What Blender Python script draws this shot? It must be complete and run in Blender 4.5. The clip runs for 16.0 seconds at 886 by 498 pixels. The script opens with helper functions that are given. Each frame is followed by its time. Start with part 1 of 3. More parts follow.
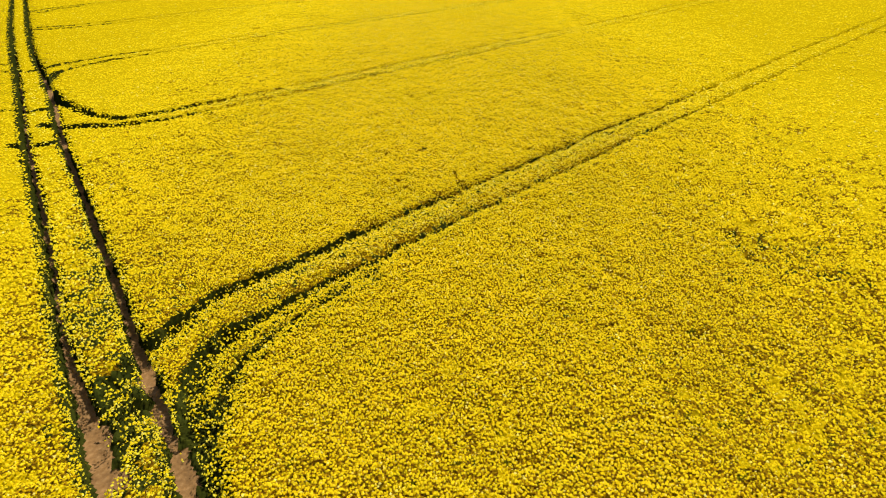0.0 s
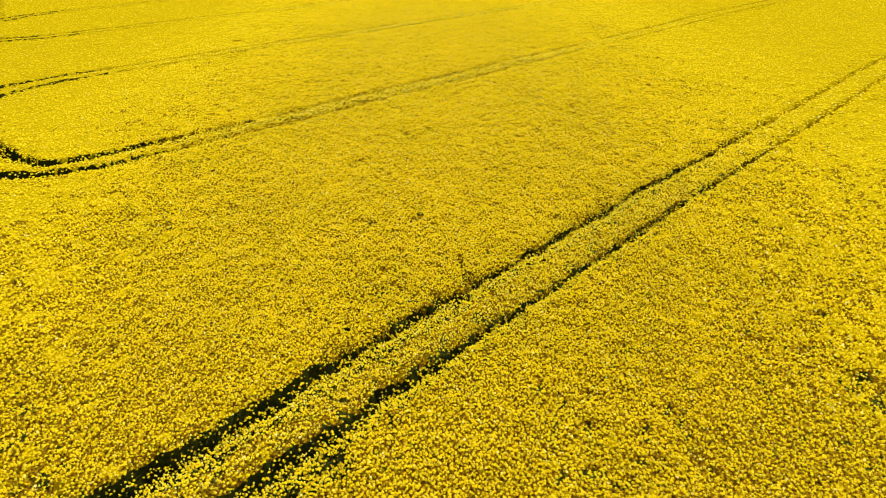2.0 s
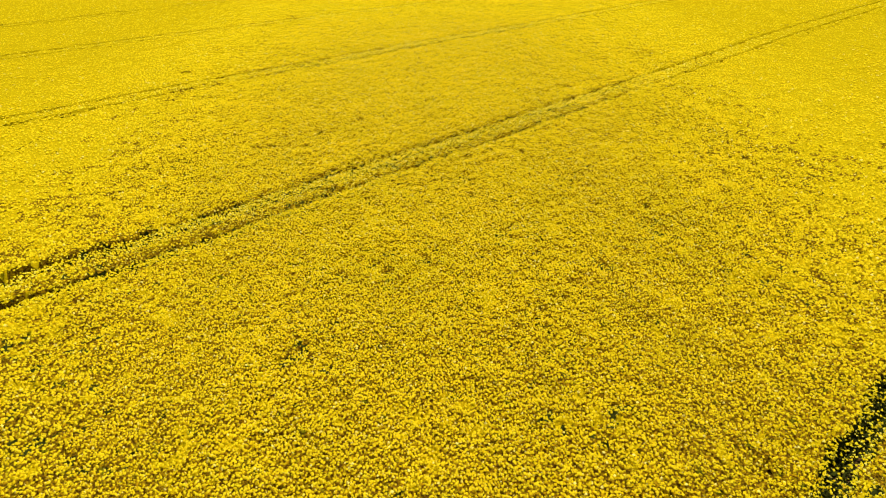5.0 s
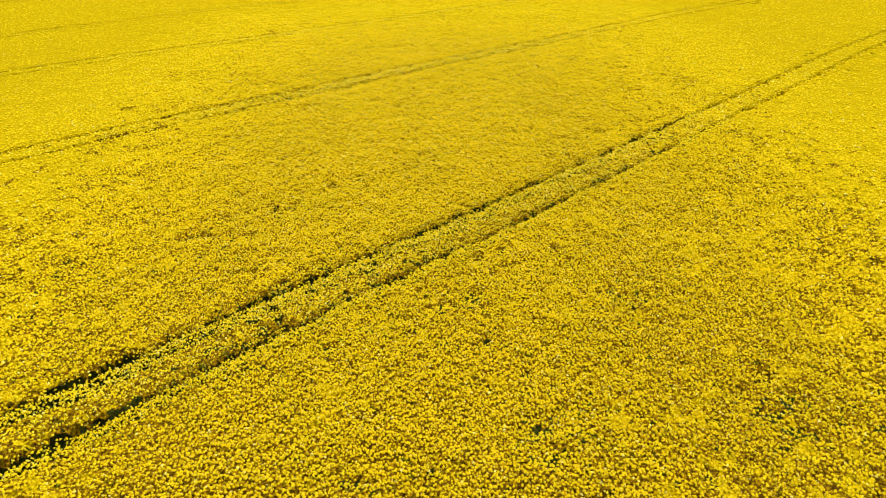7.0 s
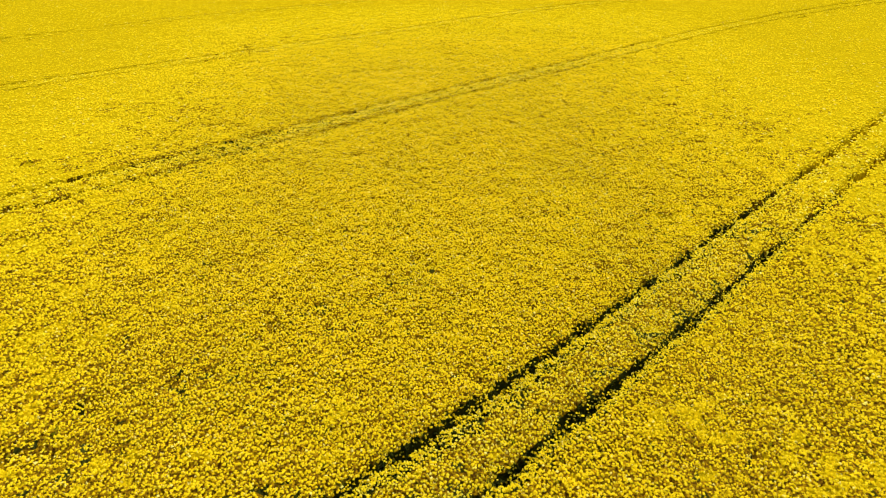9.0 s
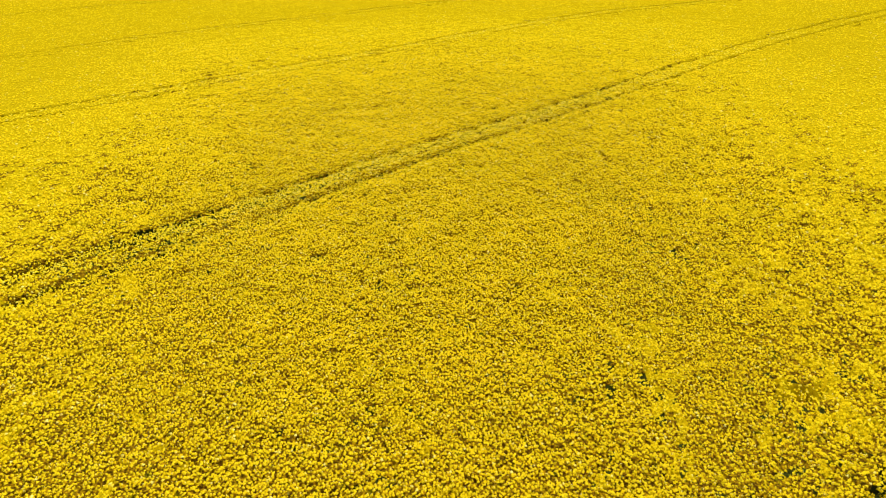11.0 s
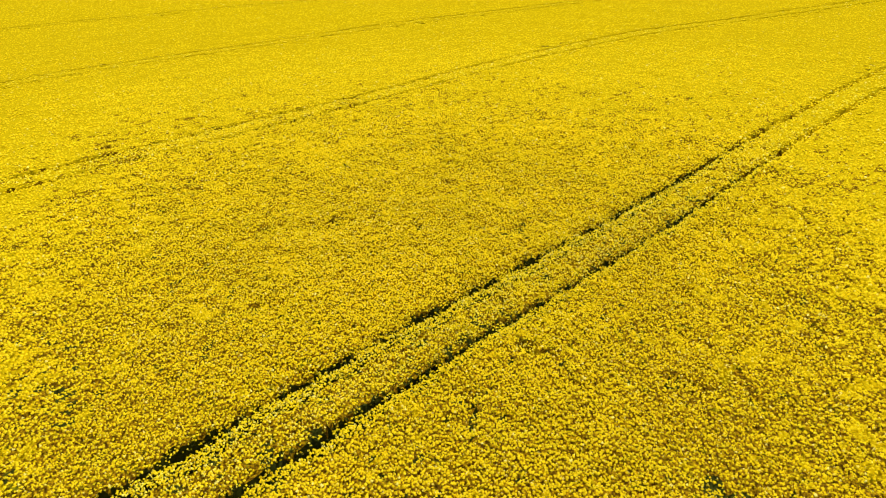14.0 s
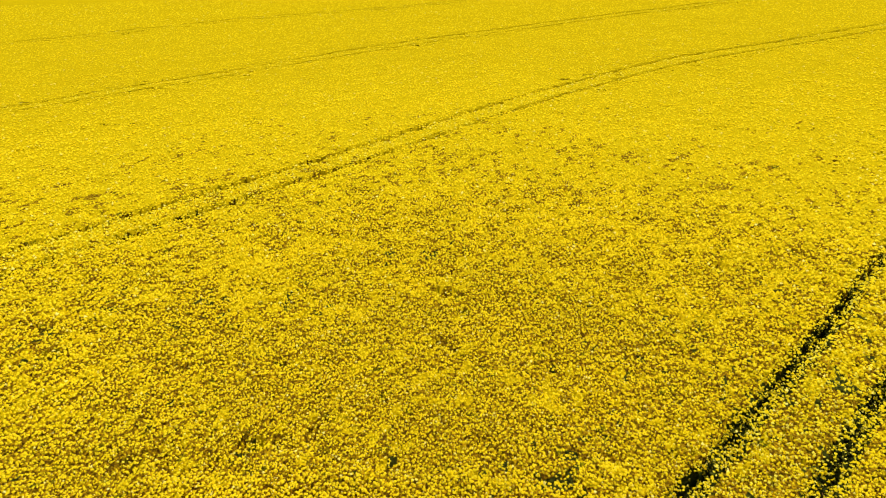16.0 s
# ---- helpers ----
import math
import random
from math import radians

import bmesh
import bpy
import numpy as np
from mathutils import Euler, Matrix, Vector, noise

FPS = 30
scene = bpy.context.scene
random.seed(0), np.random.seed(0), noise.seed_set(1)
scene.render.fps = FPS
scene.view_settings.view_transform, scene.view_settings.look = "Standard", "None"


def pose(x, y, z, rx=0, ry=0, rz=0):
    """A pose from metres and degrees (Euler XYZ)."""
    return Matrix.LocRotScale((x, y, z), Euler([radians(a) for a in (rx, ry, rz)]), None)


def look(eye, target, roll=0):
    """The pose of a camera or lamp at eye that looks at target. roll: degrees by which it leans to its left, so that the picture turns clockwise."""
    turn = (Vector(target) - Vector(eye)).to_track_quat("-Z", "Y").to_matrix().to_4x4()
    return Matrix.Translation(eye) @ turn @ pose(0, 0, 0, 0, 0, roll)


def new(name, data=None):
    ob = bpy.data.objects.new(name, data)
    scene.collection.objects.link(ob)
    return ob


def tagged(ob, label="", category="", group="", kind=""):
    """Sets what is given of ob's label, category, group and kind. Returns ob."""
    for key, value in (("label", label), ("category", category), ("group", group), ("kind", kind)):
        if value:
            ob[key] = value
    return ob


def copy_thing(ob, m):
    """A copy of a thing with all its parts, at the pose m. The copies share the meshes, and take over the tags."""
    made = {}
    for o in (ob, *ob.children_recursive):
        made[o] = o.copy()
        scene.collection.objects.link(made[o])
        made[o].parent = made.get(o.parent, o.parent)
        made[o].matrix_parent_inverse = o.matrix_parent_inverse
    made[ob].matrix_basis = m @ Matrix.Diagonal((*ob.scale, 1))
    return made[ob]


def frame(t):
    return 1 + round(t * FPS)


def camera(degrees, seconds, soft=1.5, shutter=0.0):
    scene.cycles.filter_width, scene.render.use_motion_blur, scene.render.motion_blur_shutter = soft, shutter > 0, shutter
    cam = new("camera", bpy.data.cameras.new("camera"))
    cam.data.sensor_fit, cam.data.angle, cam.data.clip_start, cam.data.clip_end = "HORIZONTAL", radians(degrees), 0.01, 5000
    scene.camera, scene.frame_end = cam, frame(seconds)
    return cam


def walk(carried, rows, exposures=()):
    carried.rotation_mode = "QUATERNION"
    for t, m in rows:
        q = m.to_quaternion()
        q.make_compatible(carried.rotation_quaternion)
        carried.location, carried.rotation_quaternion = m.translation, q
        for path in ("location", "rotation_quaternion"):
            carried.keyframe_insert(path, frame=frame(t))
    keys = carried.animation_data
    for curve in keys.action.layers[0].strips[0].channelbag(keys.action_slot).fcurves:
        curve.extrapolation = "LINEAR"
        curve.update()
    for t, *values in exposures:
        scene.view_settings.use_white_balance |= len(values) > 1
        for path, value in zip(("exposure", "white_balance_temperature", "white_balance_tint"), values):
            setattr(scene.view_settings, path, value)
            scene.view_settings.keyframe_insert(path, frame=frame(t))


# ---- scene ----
# Flight: seconds, place in metres, turn in degrees.
PATH = [
    (0, -0.073, -0.064, 12.356, 59.887, 0.876, -1.276),
    (0.5, -0.001, 1.751, 12.357, 59.92, 0.87, -1.203),
    (1, 0.048, 3.764, 12.357, 59.937, 0.859, -1.144),
    (1.5, 0.095, 5.95, 12.353, 59.94, 0.844, -1.087),
    (2, 0.15, 8.28, 12.35, 59.927, 0.827, -1.02),
    (2.5, 0.212, 10.728, 12.35, 59.898, 0.81, -0.933),
    (3, 0.281, 13.279, 12.358, 59.848, 0.79, -0.823),
    (3.5, 0.344, 15.919, 12.377, 59.787, 0.766, -0.705),
    (4, 0.381, 18.595, 12.39, 59.748, 0.755, -0.605),
    (4.5, 0.398, 21.235, 12.383, 59.759, 0.781, -0.547),
    (5, 0.416, 23.808, 12.361, 59.819, 0.849, -0.534),
    (5.5, 0.445, 26.351, 12.337, 59.898, 0.933, -0.552),
    (6, 0.486, 28.93, 12.323, 59.961, 0.995, -0.576),
    (6.5, 0.527, 31.598, 12.322, 59.979, 0.999, -0.585),
    (7, 0.549, 34.358, 12.326, 59.955, 0.93, -0.566),
    (7.5, 0.544, 37.164, 12.325, 59.915, 0.801, -0.516),
    (8, 0.535, 39.98, 12.315, 59.884, 0.649, -0.434),
    (8.5, 0.551, 42.801, 12.305, 59.876, 0.513, -0.322),
    (9, 0.584, 45.616, 12.284, 59.903, 0.432, -0.202),
    (9.5, 0.62, 48.388, 12.235, 59.962, 0.453, -0.11),
    (10, 0.665, 51.107, 12.174, 60.028, 0.619, -0.079),
    (10.5, 0.72, 53.79, 12.132, 60.069, 0.913, -0.114),
    (11, 0.776, 56.455, 12.125, 60.075, 1.26, -0.19),
    (11.5, 0.827, 59.122, 12.152, 60.055, 1.565, -0.274),
    (12, 0.869, 61.812, 12.205, 60.021, 1.753, -0.334),
    (12.5, 0.913, 64.553, 12.27, 59.988, 1.816, -0.363),
    (13, 0.969, 67.365, 12.34, 59.958, 1.801, -0.371),
    (13.5, 1.03, 70.246, 12.409, 59.929, 1.764, -0.373),
    (14, 1.096, 73.192, 12.469, 59.907, 1.735, -0.375),
    (14.5, 1.171, 76.19, 12.514, 59.912, 1.721, -0.378),
    (15, 1.244, 79.206, 12.534, 59.97, 1.72, -0.377),
    (15.5, 1.324, 82.216, 12.532, 60.095, 1.74, -0.36),
    (16, 1.454, 85.227, 12.541, 60.284, 1.794, -0.309),
]
cam = camera(76.0, 16.0, soft=1.22)
walk(cam, [(t, pose(x, y, z, rx, ry, rz)) for t, x, y, z, rx, ry, rz in PATH])

# ---- sky and sun ----
SUN_ELEVATION, SUN_AZIMUTH = 60.0, 24.0
world = bpy.data.worlds.new("sky")
scene.world = world
world.use_nodes = True
wt = world.node_tree
sky = wt.nodes.new("ShaderNodeTexSky")
sky.sky_type, sky.sun_disc = "NISHITA", False
sky.sun_elevation, sky.sun_rotation = radians(SUN_ELEVATION), radians(SUN_AZIMUTH)
sky.air_density, sky.dust_density = 1.0, 1.5
wt.links.new(sky.outputs[0], wt.nodes["Background"].inputs[0])
wt.nodes["Background"].inputs[1].default_value = 0.13
sun = new("sun", bpy.data.lights.new("sun", "SUN"))
sun.data.energy, sun.data.angle, sun.data.color = 4.5, radians(0.6), (1.0, 0.95, 0.86)
ce = math.cos(radians(SUN_ELEVATION))
sun_from = Vector((math.sin(radians(SUN_AZIMUTH)) * ce, math.cos(radians(SUN_AZIMUTH)) * ce, math.sin(radians(SUN_ELEVATION))))
sun.matrix_basis = look(sun_from * 100, (0, 0, 0))
scene.view_settings.exposure = 0.245

rng = np.random.default_rng(7)


# ---- materials ----
def shader(name, rough, spec=0.3):
    m = bpy.data.materials.new(name)
    m.use_nodes = True
    nt = m.node_tree
    b = nt.nodes["Principled BSDF"]
    b.inputs["Roughness"].default_value = rough
    b.inputs["Specular IOR Level"].default_value = spec
    return m, nt, b


def noise_node(nt, scale, detail=3.0):
    n = nt.nodes.new("ShaderNodeTexNoise")
    n.inputs["Scale"].default_value, n.inputs["Detail"].default_value = scale, detail
    g = nt.nodes.new("ShaderNodeTexCoord")
    nt.links.new(g.outputs["Object"], n.inputs["Vector"])
    return n.outputs["Fac"]


def ramp(nt, fac, stops):
    r = nt.nodes.new("ShaderNodeValToRGB")
    e = r.color_ramp.elements
    while len(e) < len(stops):
        e.new(0.5)
    for k, (p, c) in enumerate(stops):
        e[k].position, e[k].color = p, (*c, 1)
    nt.links.new(fac, r.inputs["Fac"])
    return r.outputs["Color"]


def mix(nt, fac, a, b, mode="MIX"):
    m = nt.nodes.new("ShaderNodeMix")
    m.data_type, m.blend_type = "RGBA", mode
    if isinstance(fac, float):
        m.inputs[0].default_value = fac
    else:
        nt.links.new(fac, m.inputs[0])
    nt.links.new(a, m.inputs[6])
    nt.links.new(b, m.inputs[7])
    return m.outputs[2]


def bump(nt, b, fac, strength, distance):
    u = nt.nodes.new("ShaderNodeBump")
    u.inputs["Strength"].default_value, u.inputs["Distance"].default_value = strength, distance
    nt.links.new(fac, u.inputs["Height"])
    nt.links.new(u.outputs[0], b.inputs["Normal"])


def leafy(nt, b, colour, share):
    """Thin petals and leaves let part of the light through."""
    t = nt.nodes.new("ShaderNodeBsdfTranslucent")
    s = nt.nodes.new("ShaderNodeMixShader")
    s.inputs[0].default_value = share
    nt.links.new(colour, t.inputs["Color"])
    nt.links.new(b.outputs[0], s.inputs[1])
    nt.links.new(t.outputs[0], s.inputs[2])
    nt.links.new(s.outputs[0], nt.nodes["Material Output"].inputs["Surface"])


def petal_material(name, low, mid, high):
    m, nt, b = shader(name, 0.6, 0.0)
    g = nt.nodes.new("ShaderNodeNewGeometry")
    # Last stop: a few pale heads, glints put into the petal colour.
    island = ramp(nt, g.outputs["Random Per Island"], [(0.0, low), (0.3, mid), (0.98, high), (0.99, (0.93, 0.80, 0.16))])
    patch = ramp(nt, noise_node(nt, 0.35, 4), [(0.3, (0.90, 0.92, 0.9)), (0.7, (1.0, 1.0, 1.0))])
    c = mix(nt, 1.0, island, patch, "MULTIPLY")
    nt.links.new(c, b.inputs["Base Color"])
    leafy(nt, b, c, 0.31)
    return m


def plain_mix(name, rough, scale, stops, scale2, stops2, height, dist, share=0.0, gloss=0.08):
    m, nt, b = shader(name, rough, gloss)
    c = mix(nt, 1.0, ramp(nt, noise_node(nt, scale, 5), stops), ramp(nt, noise_node(nt, scale2, 3), stops2), "MULTIPLY")
    nt.links.new(c, b.inputs["Base Color"])
    bump(nt, b, noise_node(nt, scale, 6), height, dist)
    if share:
        leafy(nt, b, c, share)
    return m


PETAL = petal_material("rape_petals", (0.73, 0.518, 0.004), (0.82, 0.607, 0.008), (0.84, 0.641, 0.014))
# Budding heads; their paler stops also carry catch-light in the colour.
PETAL_THIN = petal_material("rape_petals_and_buds", (0.66, 0.54, 0.01), (0.85, 0.69, 0.02), (0.90, 0.76, 0.08))
# Pale bud colour that stands in for glints on the heads.
BUD_GLINTS = plain_mix("rape_bud_glints", 0.7, 20.0, [(0.3, (0.86, 0.745, 0.12)), (0.7, (0.93, 0.84, 0.26))],
                 1.5, [(0.3, (0.92, 0.92, 0.9)), (0.7, (1.0, 1.0, 1.0))], 0.2, 0.01, 0.35, gloss=0.0)
# Leaf green taken to near black: shade of gaps and ruts is partly coloured in.
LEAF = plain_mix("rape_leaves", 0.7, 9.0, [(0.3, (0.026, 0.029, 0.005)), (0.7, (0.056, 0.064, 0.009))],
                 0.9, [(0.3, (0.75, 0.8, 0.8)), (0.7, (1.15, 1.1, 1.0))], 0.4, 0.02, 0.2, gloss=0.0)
# Lower flowers in dark brown: the shade between the heads is painted in.
UNDER = plain_mix("rape_lower_flowers_shade", 0.85, 13.0, [(0.41, (0.072, 0.036, 0.003)), (0.66, (0.36, 0.222, 0.003))],
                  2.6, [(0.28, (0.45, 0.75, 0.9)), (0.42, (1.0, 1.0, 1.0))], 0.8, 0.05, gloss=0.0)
# Petal yellow darkened: shade of the small gaps is averaged into the colour.
OPEN = plain_mix("rape_canopy_gap_shade", 0.85, 9.0, [(0.34, (0.35, 0.246, 0.002)), (0.58, (0.42, 0.299, 0.002))],
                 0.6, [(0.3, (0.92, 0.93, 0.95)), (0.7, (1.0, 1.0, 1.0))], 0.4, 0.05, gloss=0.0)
SOIL = plain_mix("dry_soil", 0.95, 7.0, [(0.25, (0.15, 0.080, 0.028)), (0.55, (0.24, 0.132, 0.048)), (0.8, (0.33, 0.20, 0.085))],
                 1.1, [(0.3, (0.75, 0.75, 0.75)), (0.7, (1.1, 1.08, 1.05))], 0.9, 0.03)

# ---- plan of the wheel ruts: a pair for each tramline ----
CANOPY = 1.3
FLIGHT_END = 85.0
HEADLAND_LEFT = [(6.0, -13.0), (-1.0, -2.0), (-8.1, 8.8), (-9.7, 11.1), (-12.2, 14.5), (-15.5, 19.6), (-19.6, 25.7), (-25.4, 34.3),
                 (-35.0, 49.1), (-43.1, 61.4), (-55.5, 80.6), (-75.7, 112.9), (-140.0, 213.0)]
HEADLAND_RIGHT = [(8.0, -12.0), (1.2, -2.0), (-6.15, 8.7), (-7.5, 11.0), (-9.6, 14.1), (-12.9, 19.1), (-17.2, 25.5), (-23.0, 34.1),
                  (-32.5, 48.9), (-40.9, 61.2), (-53.0, 80.3), (-73.1, 112.5), (-137.0, 212.0)]
# far rut of each pair, from the headland out into the field; the tramlines run 24 m apart
TRAM = {
    "a": [(-6.2, 17.8), (-1.4, 22.4), (3.0, 26.4), (7.4, 30.5), (16.3, 38.5), (25.3, 46.5), (34.2, 54.5), (52.1, 70.3), (110.0, 118.0)],
    "b": [(-19.0, 38.9), (-12.9, 44.0), (-4.0, 52.0), (5.1, 59.8), (14.0, 67.9), (22.9, 75.9), (31.8, 84.0), (40.7, 92.0), (110.0, 150.0)],
    "c": [(-31.5, 59.3), (-27.0, 63.4), (-18.1, 71.8), (-9.1, 79.9), (-0.2, 87.9), (9.0, 95.7), (17.9, 103.7), (26.9, 111.6), (36.0, 119.0), (48.0, 128.0), (64.0, 138.0), (110.0, 165.0)],
    "d": [(-51.0, 78.4), (-47.5, 79.6), (-44.0, 82.6), (-36.0, 89.8), (-28.6, 96.3), (-19.2, 104.2), (-10.0, 112.1), (-1.1, 120.2), (7.7, 128.2), (13.9, 133.2), (19.9, 137.6), (25.5, 140.8), (53.0, 154.5), (110.0, 184.0)],
    "e": [(-61.3, 94.0), (-60.5, 98.0), (-57.5, 102.0), (-45.0, 116.5), (-33.0, 129.5), (-20.0, 139.5), (-9.5, 148.0), (-1.3, 153.5), (10.0, 160.5), (30.0, 171.5), (60.0, 186.0), (110.0, 210.0)],
    "f": [(-88.0, 134.0), (-55.0, 162.3), (-46.0, 166.5), (-36.0, 173.6), (-27.0, 178.6), (-11.3, 184.0), (60.0, 216.0)],
}
GAUGE = {"a": 2.02, "b": 2.05, "c": 2.06, "d": 2.04, "e": 2.05, "f": 2.05}
# where tractors turned between headland and tramline
TURNS = [
    [(-9.3, 11.0), (-9.4, 12.1), (-9.25, 12.9), (-9.05, 13.8), (-8.6, 14.9), (-8.0, 15.9), (-7.2, 17.0), (-6.2, 17.8)],
    [(-5.5, 8.5), (-6.2, 9.9), (-6.75, 10.8), (-7.0, 11.7), (-7.1, 12.6), (-7.0, 13.6), (-6.6, 14.4), (-5.9, 15.2), (-4.85, 16.3)],
    [(-5.2, 8.0), (-5.75, 9.8), (-6.0, 11.2), (-6.0, 12.4), (-5.7, 13.4), (-5.0, 14.6), (-3.7, 16.2), (-2.4, 17.6)],
    [(-29.8, 45.2), (-28.8, 43.6), (-26.4, 41.1), (-24.6, 39.6), (-22.8, 38.4), (-21.2, 37.9), (-19.0, 38.9)],
    [(-25.4, 36.4), (-24.0, 35.9), (-22.1, 36.2), (-20.4, 36.2), (-19.0, 36.7), (-17.6, 37.4)],
    [(-31.5, 47.0), (-32.6, 49.8), (-33.1, 51.8), (-32.7, 54.0), (-31.6, 56.2), (-30.1, 57.8)],
    [(-36.2, 52.6), (-35.4, 54.6), (-34.2, 56.6), (-32.8, 58.2), (-31.5, 59.3)],
    [(-30.6, 39.8), (-29.6, 40.2), (-28.4, 39.6), (-27.0, 40.2)],
    [(-8.25, 11.9), (-8.35, 11.1), (-8.4, 10.4), (-8.3, 9.7), (-8.1, 9.0)],
    [(-25.0, 32.6), (-24.2, 32.4), (-23.0, 32.8)],
]


def smooth_line(points, step=0.1):
    """Evenly spaced points on a smooth curve through the given ones."""
    p = np.array(points, float)
    ext = np.vstack([2 * p[0] - p[1], p, 2 * p[-1] - p[-2]])
    out = []
    for k in range(1, len(ext) - 2):
        a, b, c, d = ext[k - 1:k + 3]
        n = max(2, int(np.hypot(*(c - b)) / step))
        u = np.linspace(0, 1, n, endpoint=False)[:, None]
        m0, m1 = (c - a) / 2, (d - b) / 2
        ll = np.hypot(*(c - b))
        m0, m1 = m0 / max(np.hypot(*m0), 1e-6) * ll, m1 / max(np.hypot(*m1), 1e-6) * ll
        out.append((2 * u**3 - 3 * u**2 + 1) * b + (u**3 - 2 * u**2 + u) * m0 + (3 * u**2 - 2 * u**3) * c + (u**3 - u**2) * m1)
    return np.vstack(out + [p[-1:]])


# stretches of x in which a rut gapes wider
GAPES = {
    "b_near": [(0.4, 1.5), (-1.7, -0.5), (-3.4, -2.2), (-6.2, -5.4), (-8.4, -7.2), (2.3, 2.8), (4.1, 4.9), (5.2, 6.3), (7.5, 8.0), (9.0, 10.1), (12.6, 13.2)],
    "b_far": [(-4.6, -4.1), (-3.5, -2.9), (-7.2, -5.6), (-9.2, -7.8), (-0.3, 0.5), (-1.8, -1.1), (1.2, 2.0), (4.7, 5.8), (7.5, 8.0), (9.6, 10.2)],
    "c_near": [(-3.6, -2.9), (-5.9, -5.1), (-7.8, -7.2), (-8.8, -8.3), (3.9, 4.3), (4.8, 6.0), (0.4, 1.5), (6.4, 6.9), (9.6, 10.6)],
    "c_far": [(-7.3, -6.2), (-6.0, -5.4), (-3.8, -3.0), (-2.6, -1.9), (-0.5, 0.6), (1.6, 2.8), (4.0, 5.4), (8.0, 8.8), (12.0, 13.0)],
}


def side_step(line, far):
    d = np.gradient(line, axis=0)
    d /= np.maximum(np.hypot(d[:, 0], d[:, 1]), 1e-6)[:, None]
    return line + np.stack([d[:, 1], -d[:, 0]], 1) * far


RUTS = {"headland_left": smooth_line(HEADLAND_LEFT), "headland_right": smooth_line(HEADLAND_RIGHT)}
MIDS = {"headland": smooth_line([((a + c) / 2, (b + d) / 2) for (a, b), (c, d) in zip(HEADLAND_LEFT, HEADLAND_RIGHT)])}
for k, pts in TRAM.items():
    far_rut = smooth_line(pts)
    RUTS[k + "_far"], RUTS[k + "_near"] = far_rut, side_step(far_rut, GAUGE[k])
    MIDS[k] = side_step(far_rut, GAUGE[k] / 2)
for k, pts in enumerate(TURNS):
    RUTS["turn_%d" % k] = smooth_line(pts)

# rasters over the field: distance to the nearest rut of each sort
X0, Y0, CELL, NX, NY = -110.0, -5.0, 0.1, 2100, 2150


def raster(lines, reach):
    far = np.full((NX, NY), reach, np.float32)
    k = int(reach / CELL)
    off = np.arange(-k, k + 1)
    for line in lines:
        keep = line[::2] if len(line) > 120 else line
        ij = np.floor((keep - (X0, Y0)) / CELL).astype(int)
        for (i, j), (px, py) in zip(ij, keep):
            if k < i < NX - k - 1 and k < j < NY - k - 1:
                cx = X0 + (i + off + 0.5) * CELL - px
                cy = Y0 + (j + off + 0.5) * CELL - py
                d = np.sqrt(cx[:, None] ** 2 + cy[None, :] ** 2)
                w = far[i - k:i + k + 1, j - k:j + k + 1]
                np.minimum(w, d, out=w)
    return far


def sample(field, x, y):
    fx, fy = (x - X0) / CELL - 0.5, (y - Y0) / CELL - 0.5
    i = np.clip(np.floor(fx).astype(int), 0, NX - 2)
    j = np.clip(np.floor(fy).astype(int), 0, NY - 2)
    u, v = np.clip(fx - i, 0, 1), np.clip(fy - j, 0, 1)
    return (field[i, j] * (1 - u) + field[i + 1, j] * u) * (1 - v) + (field[i, j + 1] * (1 - u) + field[i + 1, j + 1] * u) * v


D_HEAD = raster([RUTS["headland_left"], RUTS["headland_right"]], 1.0)
D_FAINT = raster([RUTS["turn_2"]], 1.0)
D_WORN = raster([v for k, v in RUTS.items() if not k.startswith("headland") and k != "turn_2"], 1.0)
D_GAPE = raster([RUTS[k][(RUTS[k][:, 0] > a) & (RUTS[k][:, 0] < b)] for k, some in GAPES.items() for a, b in some], 1.0)
D_TRAM = np.minimum(D_FAINT, D_WORN)
D_MID = raster(list(MIDS.values()), 1.6)
D_HMID = raster([MIDS["headland"]], 1.6)


def lattice(x, y, size, seed):
    """Smooth value noise, 0 to 1."""
    t = np.random.default_rng(seed).random((256, 256))
    fx, fy = x / size + 1000.37, y / size + 1000.71
    i, j = np.floor(fx).astype(int), np.floor(fy).astype(int)
    u, v = fx - i, fy - j
    u, v = u * u * (3 - 2 * u), v * v * (3 - 2 * v)
    i0, i1, j0, j1 = i % 256, (i + 1) % 256, j % 256, (j + 1) % 256
    return (t[i0, j0] * (1 - u) + t[i1, j0] * u) * (1 - v) + (t[i0, j1] * (1 - u) + t[i1, j1] * u) * v


def from_headland(x, y):
    return (x + 9.4) * 0.838 + (y - 13.9) * 0.545


def leaf_gap(x, y):
    """Small scattered gaps in the flowers where the near-black leaf sheet shows through, 0 to 1."""
    return np.clip((0.20 - lattice(x, y, 0.27, 17) * 0.7 - lattice(x, y, 2.6, 18) * 0.3) / 0.05, 0, 1)


